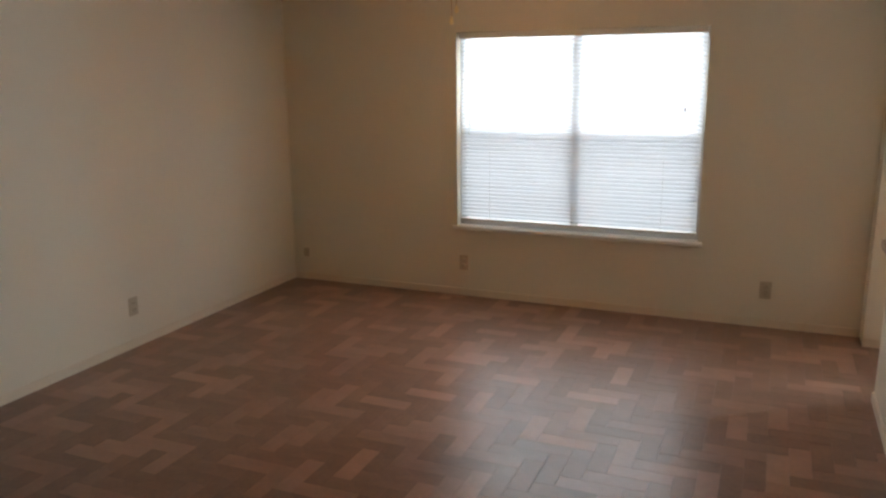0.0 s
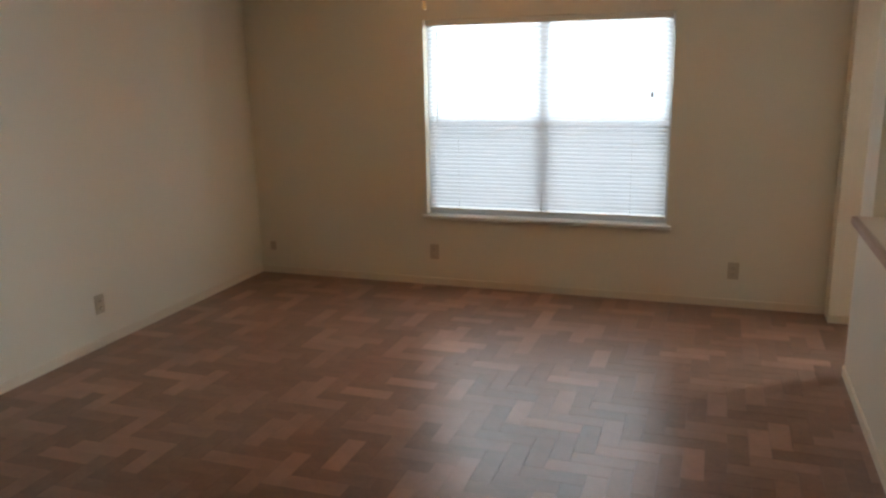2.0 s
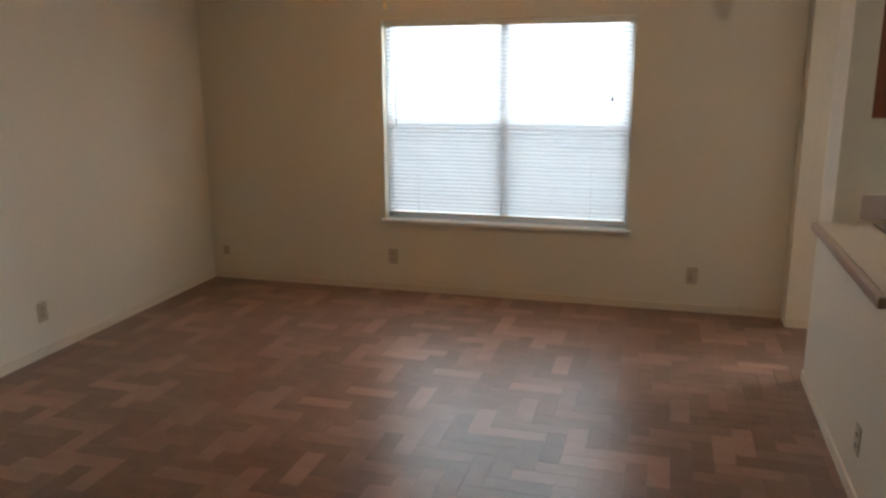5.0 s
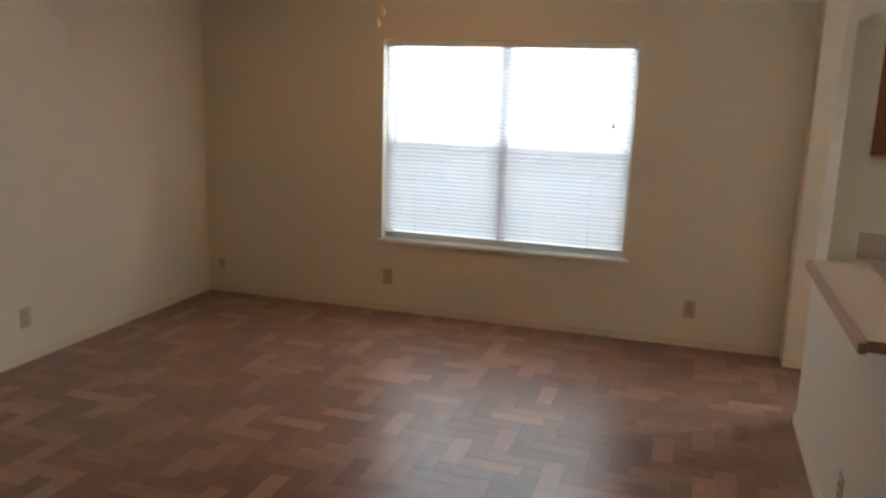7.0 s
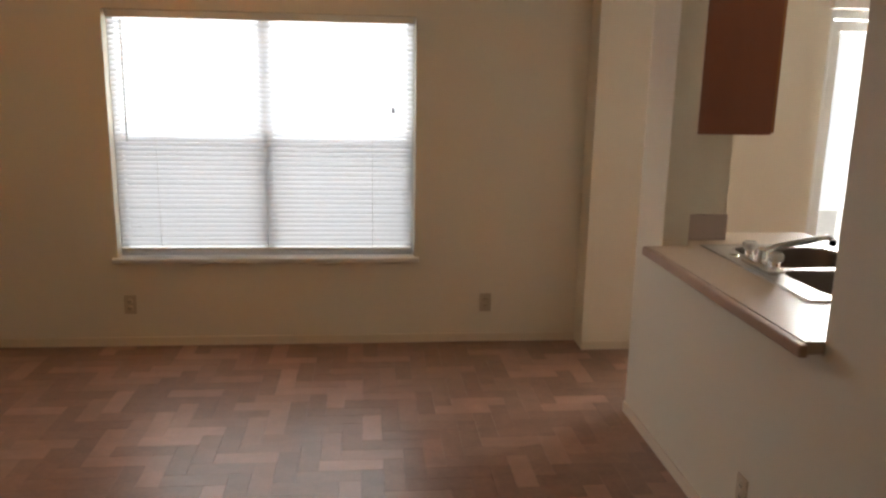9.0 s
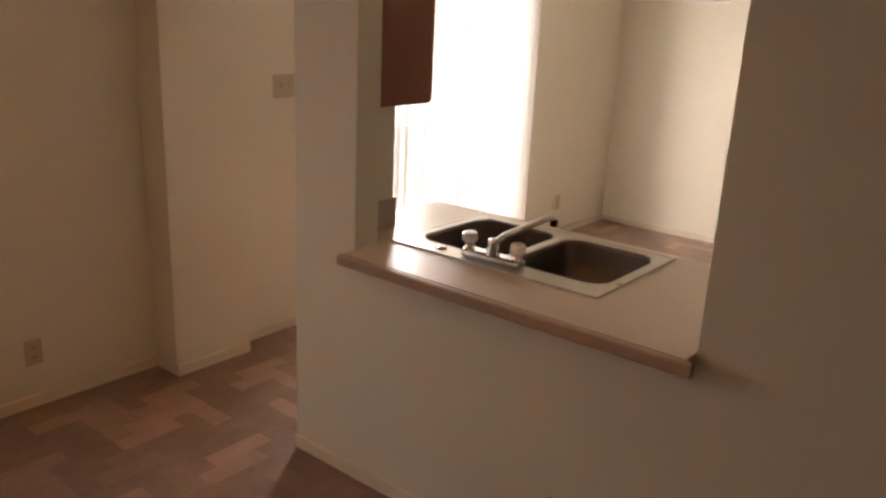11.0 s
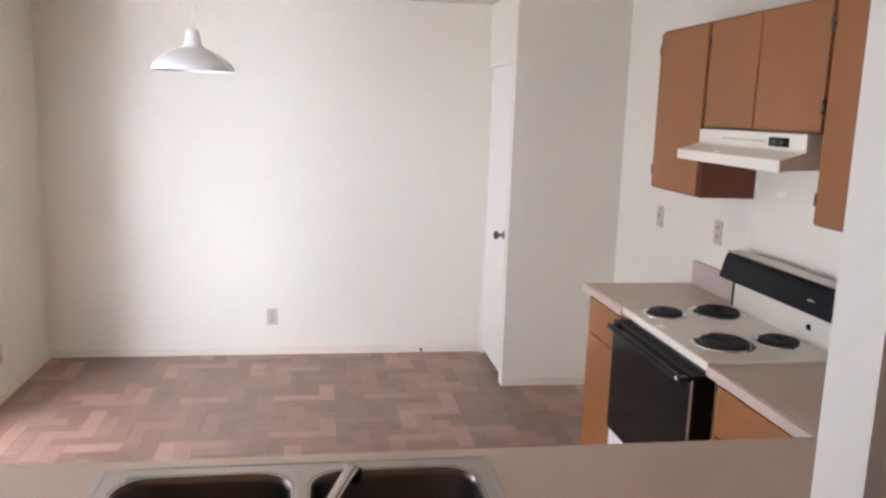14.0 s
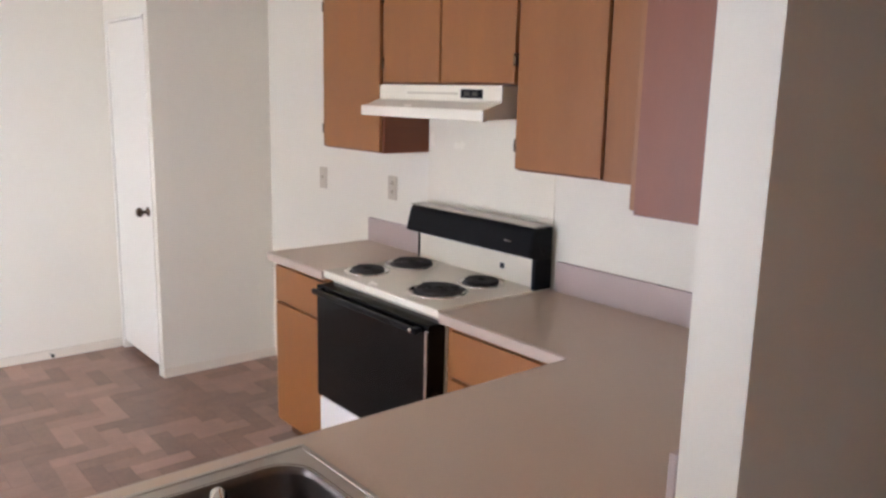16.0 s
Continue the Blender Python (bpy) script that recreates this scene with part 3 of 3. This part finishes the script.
    part("aerator", lathe([(0.0125, 0), (0.0135, 0.004), (0.0135, 0.02), (0.012, 0.024), (0, 0.024)], (3.543, 4.526, zt + 0.112), 16), M_BLACK_MATT, spout, "dark spout tip")
    for ky in (4.532, 4.732):
        part("knob_stem", lathe([(0.019, 0), (0.017, 0.018), (0.012, 0.022), (0, 0.022)], (3.333, ky, zt + 0.03), 16), M_CHROME, tap)
        bm = lathe([(0.016, 0), (0.025, 0.006), (0.029, 0.016), (0.028, 0.030), (0.021, 0.038), (0, 0.039)], (3.333, ky, zt + 0.05), 10)
        for f in bm.faces:
            f.smooth = False
        part("knob", bm, M_KNOB, tap, "clear faceted acrylic knob")


sink()


# ---------------------------------------------------------------- cabinets
def cabinet(name, label, x0, x1, y0, y1, z0, z1, doors, front="N", group="", toe=0.0, side=None):
    """A box on a face frame. doors: (from, to, bottom, top, hinge side) along the front, in metres from the low end and the bottom."""
    th = thing(name, ((x0 + x1) / 2, (y0 + y1) / 2, z0), label, "cabinet", group)
    bm = box(x0, x1, y0, y1, z0 + toe, z1, 0.002)
    part("body", bm, side or M_WOOD_DARK, th)
    if toe:
        if front == "N":
            part("toe_kick", box(x0 + 0.01, x1 - 0.01, y0, y1 - 0.06, z0, z0 + toe), M_GAP_TOE, th)
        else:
            part("toe_kick", box(x0, x1 - 0.06, y0 + 0.01, y1 - 0.01, z0, z0 + toe), M_GAP_TOE, th)
    for a, b, c, d, hinge in doors:
        kind = "drawer_front" if d - c < 0.2 else "door"
        if front == "N":
            leaf = part(kind, box(x0 + a, x0 + b, y1 + 0.001, y1 + 0.019, z0 + c, z0 + d, 0.003), M_WOOD, th)
            # dark strip stands in for the shade in the gap under the door
            part("dark_edge", box(x0 + a + 0.002, x0 + b - 0.002, y1 + 0.002, y1 + 0.016, z0 + c - 0.003, z0 + c - 0.0005), M_GAP_TOE, leaf)
            if hinge:
                hx = x0 + (a if hinge < 0 else b)
                for hz in (z0 + c + 0.08, z0 + d - 0.08):
                    part("hinge", box(hx - 0.006, hx + 0.006, y1 + 0.001, y1 + 0.022, hz - 0.022, hz + 0.022, 0.002), M_KNOB_METAL, leaf)
        else:
            leaf = part(kind, box(x1 + 0.001, x1 + 0.019, y0 + a, y0 + b, z0 + c, z0 + d, 0.003), M_WOOD, th)
            if hinge:
                hy = y0 + (a if hinge < 0 else b)
                for hz in (z0 + c + 0.08, z0 + d - 0.08):
                    part("hinge", box(x1 + 0.001, x1 + 0.022, hy - 0.006, hy + 0.006, hz - 0.022, hz + 0.022, 0.002), M_KNOB_METAL, leaf)
    return th


UP, UT = 1.393, 2.128
KY0, KY1 = KSOUTH + 0.003, 2.985
cabinet("upper_cabinet", "orange-brown wooden wall cabinet with one flat door", 5.297, 5.776, KY0, KY1, UP, UT, [(0.01, 0.47, 0.008, 0.722, 1)], group="upper cabinets")
# here and in the corner the dark body paints shade into the door gaps
cabinet("hood_cabinet", "short orange-brown wall cabinet above the range hood", 4.480, 5.294, KY0, KY1, 1.690, UT,
        [(0.012, 0.418, 0.006, 0.430, -1), (0.426, 0.802, 0.006, 0.430, 1)], group="upper cabinets")
corner = cabinet("upper_cabinet", "tall orange-brown wall cabinet in the kitchen corner", PART_K + 0.003, 4.477, KY0, KY1, UP, UT, [(0.868, 1.252, 0.008, 0.722, 1)], group="upper cabinets")
part("face_stile", box(3.612, 4.083, KY1 + 0.001, KY1 + 0.012, UP, UT, 0.002), M_WOOD, corner)
cabinet("upper_cabinet", "wooden wall cabinet beside the pass-through, reddish side panel", PART_K + 0.003, 3.581, 3.010, 3.506, UP, UT, [(0.01, 0.488, 0.008, 0.722, 0)], "E", group="upper cabinets")
cabinet("upper_cabinet", "dark red-brown wall cabinet hanging at the partition's end", PART_K + 0.003, 3.590, 5.152, PART_END - 0.004, UP, UT, [(0.008, 0.22, 0.008, 0.722, 0)], "E", group="upper cabinets")
BH = TOP - 0.040
cabinet("base_cabinet", "orange-brown base cabinet with drawer beside the stove", 5.283, 5.762, KY0, 3.265, 0, BH,
        [(0.012, 0.458, 0.69, 0.855, 0), (0.012, 0.458, 0.10, 0.678, 0)], group="base cabinets", toe=0.09, side=M_WOOD)
cabinet("base_cabinet", "orange-brown corner base cabinet with drawer", 3.90, 4.505, KY0, 3.265, 0, BH,
        [(0.045, 0.570, 0.69, 0.855, 0), (0.045, 0.570, 0.10, 0.678, 0)], group="base cabinets", toe=0.09, side=M_WOOD)


def sink_cabinet():
    """An open-topped carcass, so that the bowls hang inside it."""
    th = thing("sink_cabinet", (3.42, 4.2, 0), "orange-brown base cabinet run under the sink", "cabinet", "base cabinets")
    a, b, c, d = PART_K + 0.003, 3.875, KSOUTH + 0.003, 5.34
    part("end_panel", box(a, b, d - 0.018, d, 0.0, BH, 0.002), M_WOOD, th)
    part("back_panel", box(a, a + 0.012, c, d - 0.018, 0.09, BH), M_WOOD_DARK, th)
    part("face_frame", box(b - 0.018, b, 3.40, d - 0.018, 0.09, BH, 0.002), M_WOOD, th)
    part("bottom_panel", box(a + 0.012, b - 0.018, c, d - 0.018, 0.09, 0.108), M_WOOD_DARK, th)
    part("toe_kick", box(b - 0.075, b - 0.06, 3.40, d - 0.018, 0, 0.09), M_GAP_TOE, th)
    y = 3.44
    for n in range(4):
        part("door", box(b + 0.001, b + 0.019, y, y + 0.43, 0.10, 0.68, 0.003), M_WOOD, th)
        part("drawer_front", box(b + 0.001, b + 0.019, y, y + 0.43, 0.692, 0.855, 0.003), M_WOOD, th)
        y += 0.445


sink_cabinet()


# ---------------------------------------------------------------- stove and hood
def stove():
    x0, x1 = 4.514, 5.276
    yb, yf = KSOUTH + 0.012, 3.30
    th = thing("electric_stove", ((x0 + x1) / 2, (yb + yf) / 2, 0), "almond electric coil stove with black oven door", "stove")
    part("body", box(x0 + 0.004, x1 - 0.004, yb, 3.26, 0.03, TOP - 0.028, 0.004), M_ALMOND, th)
    for fx in (x0 + 0.06, x1 - 0.06):
        for fy in (yb + 0.06, 3.22):
            part("foot", lathe([(0.018, 0), (0.018, 0.03), (0, 0.03)], (fx, fy, 0), 12), M_BLACK_MATT, th)
    part("cooktop", box(x0, x1, yb, yf + 0.006, TOP - 0.026, TOP + 0.006, 0.006, segments=3), M_ALMOND, th)
    part("storage_drawer", box(x0 + 0.012, x1 - 0.012, 3.261, 3.333, 0.06, 0.375, 0.006), M_WHITE, th, "white storage drawer front")
    door = part("oven_door", box(x0 + 0.008, x1 - 0.008, 3.261, 3.343, 0.385, 0.868, 0.006), M_BLACK, th, "black glass oven door")
    part("door_trim", box(x0 + 0.010, x0 + 0.022, 3.3435, 3.347, 0.395, 0.85, 0.001), M_CHROME, door)
    bar = box(x0 + 0.03, x1 - 0.03, 3.364, 3.382, 0.836, 0.858, 0.006)
    for hx in (x0 + 0.04, x1 - 0.07):
        box(hx, hx + 0.03, 3.343, 3.368, 0.838, 0.856, 0.004, into=bar)
    part("handle", bar, M_BLACK_MATT, door, "black bar handle")
    part("handle_cap", lathe([(0.009, 0), (0.008, 0.004), (0, 0.005)], (x0 + 0.06, 3.382, 0.847), 12, "Y"), M_CHROME, door)
    for bx, byy, r in ((5.150, 3.170, 0.078), (5.155, 2.935, 0.100), (4.720, 3.140, 0.100), (4.728, 2.915, 0.078)):
        burner = part("burner_pan", lathe([(r + 0.016, 0.0), (r + 0.016, 0.004), (r + 0.006, 0.006), (r, 0.002), (r * 0.5, -0.006), (0, -0.006)], (bx, byy, TOP + 0.006), 32), M_CHROME, th, "chrome drip pan")
        turns = 4
        pts = [(bx + (0.018 + (r - 0.024) * k / (turns * 20)) * math.cos(2 * math.pi * k / 20), byy + (0.018 + (r - 0.024) * k / (turns * 20)) * math.sin(2 * math.pi * k / 20), TOP + 0.016)
               for k in range(turns * 20 + 1)]
        part("coil", tube(pts, 0.0062, 6), M_COIL, burner, "black heating coil")
        part("pan_bowl", lathe([(r - 0.004, 0.0012), (0, 0.0012)], (bx, byy, TOP + 0.006), 24), M_COIL, burner)
    # backguard: an almond splash, a black control panel on two black cheeks
    part("splash_panel", box(x0 + 0.02, x1 - 0.004, yb + 0.002, yb + 0.055, TOP + 0.006, 1.045, 0.003), M_ALMOND, th)
    guard = bmesh.new()
    prof = ((yb, 1.04), (yb + 0.085, 1.04), (yb + 0.130, 1.055), (yb + 0.105, 1.150), (yb + 0.09, 1.165), (yb, 1.165))
    ends = [[guard.verts.new((xx, py, pz)) for py, pz in prof] for xx in (x0 - 0.004, x1 + 0.004)]
    guard.faces.new(ends[0])
    guard.faces.new(ends[1])
    for k in range(len(prof)):
        guard.faces.new((ends[0][k], ends[0][(k + 1) % 6], ends[1][(k + 1) % 6], ends[1][k]))
    bmesh.ops.bevel(guard, geom=guard.edges[:], offset=0.004, segments=2, affect="EDGES")
    guard = part("control_panel", guard, M_BLACK_MATT, th, "black control panel")
    part("top_trim", box(x0 - 0.002, x1 + 0.002, yb + 0.02, yb + 0.10, 1.1652, 1.1705, 0.001), M_STEEL, guard, "bright metal top trim")
    part("panel_mark", box(x0 + 0.10, x0 + 0.14, yb + 0.1215, yb + 0.1235, 1.10, 1.105), M_STEEL, guard)
    part("cheek", box(x0 - 0.004, x0 + 0.018, yb, yb + 0.09, TOP + 0.006, 1.042, 0.003), M_BLACK_MATT, th, "black side cheek")
    part("cheek", box(x1 - 0.006, x1 + 0.004, yb, yb + 0.06, TOP + 0.006, 1.042, 0.003), M_BLACK_MATT, th, "black side cheek")
    part("badge", box(x0 + 0.20, x0 + 0.225, yb + 0.0552, yb + 0.058, 0.968, 0.99, 0.001), M_BLACK_MATT, th)


def hood():
    x0, x1 = 4.540, 5.292
    th = thing("range_hood", ((x0 + x1) / 2, 2.9, 1.56), "almond metal range hood under the short cabinet", "range hood")
    bm = bmesh.new()
    prof = ((KSOUTH + 0.003, 1.575), (3.095, 1.565), (3.10, 1.60), (3.006, 1.628), (3.006, 1.688), (KSOUTH + 0.003, 1.688))
    ends = [[bm.verts.new((xx, py, pz)) for py, pz in prof] for xx in (x0, x1)]
    bm.faces.new(ends[0])
    bm.faces.new(ends[1])
    for k in range(len(prof)):
        bm.faces.new((ends[0][k], ends[0][(k + 1) % 6], ends[1][(k + 1) % 6], ends[1][k]))
    bmesh.ops.bevel(bm, geom=bm.edges[:], offset=0.003, segments=2, affect="EDGES")
    part("canopy", bm, M_ALMOND, th)
    part("front_lip", box(x0 - 0.003, x1 + 0.003, 3.085, 3.106, 1.560, 1.602, 0.004), M_ALMOND, th)
    part("upper_band", box(x0, x1, 3.006, 3.014, 1.632, 1.686, 0.002), M_ALMOND, th)
    part("vent_louvre", box(x0 + 0.24, x1 - 0.20, 3.014, 3.016, 1.652, 1.660), M_OUTLET, th)
    ctl = part("control_plate", box(x0 + 0.10, x0 + 0.22, 3.014, 3.018, 1.640, 1.672, 0.001), M_BLACK_MATT, th, "black switch plate")
    for k in range(2):
        part("rocker_switch", box(x0 + 0.12 + 0.045 * k, x0 + 0.15 + 0.045 * k, 3.018, 3.023, 1.648, 1.664, 0.001), M_SLOT, ctl)
    part("filter", box(x0 + 0.08, x1 - 0.08, 2.80, 3.05, 1.566, 1.5695), M_FILTER, th, "grey mesh filter")


stove()
hood()
solid("splash_sheet", box(4.52, 5.297, KSOUTH, KSOUTH + 0.004, TOP + 0.01, 1.565, 0.001), M_ALMOND, (4.85, KSOUTH, TOP),
      "glossy almond splash sheet on the wall behind the stove", "splash panel")

# ---------------------------------------------------------------- ceiling fan: its hanging light and pull chains
fan = thing("ceiling_fan", (FAN_X, FAN_Y, HIGH), "brass ceiling fan light with two hanging pull chains", "ceiling fan")
fc = (FAN_X, FAN_Y, 0)
part("downrod", lathe([(0.012, 2.36), (0.012, 2.40), (0.06, 2.42), (0.065, HIGH), (0, HIGH)], fc, 20), M_BRASS, fan)
part("motor", lathe([(0, 2.285), (0.06, 2.285), (0.10, 2.30), (0.11, 2.33), (0.09, 2.36), (0, 2.365)], fc, 28), M_BRASS, fan)
part("light_bowl", lathe([(0, 2.127), (0.06, 2.131), (0.115, 2.150), (0.15, 2.175), (0.165, 2.22), (0.16, 2.22), (0.145, 2.177), (0.11, 2.155), (0.06, 2.136), (0, 2.132)], fc, 36), M_AMBER, fan, "amber frosted glass light bowl")
part("bowl_stem", lathe([(0.02, 2.20), (0.02, 2.287), (0, 2.287)], fc, 12), M_BRASS, fan)
CHAIN_Z = 1.915
for ox, oz in ((-0.012, CHAIN_Z), (0.016, CHAIN_Z + 0.055)):
    chain = part("pull_chain", tube([(FAN_X + ox, FAN_Y, oz + 0.04), (FAN_X + ox, FAN_Y, 2.129)], 0.0016, 6), M_BRASS, fan)
    part("fob", lathe([(0, 0), (0.010, 0.006), (0.012, 0.018), (0.007, 0.034), (0.003, 0.044), (0, 0.045)], (FAN_X + ox, FAN_Y, oz), 14), M_FOB, chain, "shiny brass pull fob")

# ---------------------------------------------------------------- parquet pieces
W, N = 0.09, 3
GAP = 0.0004


def plank_verts(cx, cy, lx, ly):
    hx, hy, e = lx / 2 - GAP / 2, ly / 2 - GAP / 2, 0.0006
    top = [(cx + sx * (hx - e), cy + sy * (hy - e), 0.0) for sx, sy in ((-1, -1), (1, -1), (1, 1), (-1, 1))]
    low = [(cx + sx * hx, cy + sy * hy, -0.0012) for sx, sy in ((-1, -1), (1, -1), (1, 1), (-1, 1))]
    foot = [(cx + sx * hx, cy + sy * hy, -0.004) for sx, sy in ((-1, -1), (1, -1), (1, 1), (-1, 1))]
    return top + low + foot


FACES = [(0, 1, 2, 3)] + [(4 + k, 4 + (k + 1) % 4, (k + 1) % 4, k) for k in range(4)] + [(8 + k, 8 + (k + 1) % 4, 4 + (k + 1) % 4, 4 + k) for k in range(4)]


def pieces_mesh(name, verts, faces, mat):
    me = bpy.data.meshes.new(name)
    me.from_pydata(verts, [], faces)
    me.materials.append(mat)
    me.update()
    return me


long_x = pieces_mesh("plank", plank_verts(0, 0, N * W, W), FACES, M_PLANK)
long_y = pieces_mesh("plank", plank_verts(0, 0, W, N * W), FACES, M_PLANK)


def in_rooms(x, y):
    return (WEST - 0.1 < x < PART_K and SOUTH - 0.1 < y < NORTH + 0.1) or (PART_K <= x < EAST + 0.1 and KSOUTH - 0.1 < y < KNORTH + 0.1)


verts, faces, nearest = [], [], 0
for i in range(int((WEST - 0.4) / W), int((EAST + 0.4) / W)):
    for j in range(int((SOUTH - 0.4) / W), int((NORTH + 0.4) / W)):
        k = (i - j) % (2 * N)
        if k == 0:
            cx, cy, flat = (i + N / 2) * W, (j + 0.5) * W, True
        elif k == 2 * N - 1:
            cx, cy, flat = (i + 0.5) * W, (j + N / 2) * W, False
        else:
            continue
        if not in_rooms(cx, cy):
            continue
        if -0.6 < cx < 2.8 and 2.5 < cy < 5.2 and nearest < 300:
            ob = new("plank", long_x if flat else long_y)
            ob.parent = slab
            ob.location = Vector((cx, cy, 0)) - ORIGIN[slab]
            nearest += 1
        else:
            base = len(verts)
            verts += plank_verts(cx, cy, N * W if flat else W, W if flat else N * W)
            faces += [tuple(base + v for v in f) for f in FACES]
rest = new("parquet", pieces_mesh("parquet", verts, faces, M_PLANKS))
rest.parent = slab
rest.location = -ORIGIN[slab]
tagged(rest, kind="stuff")
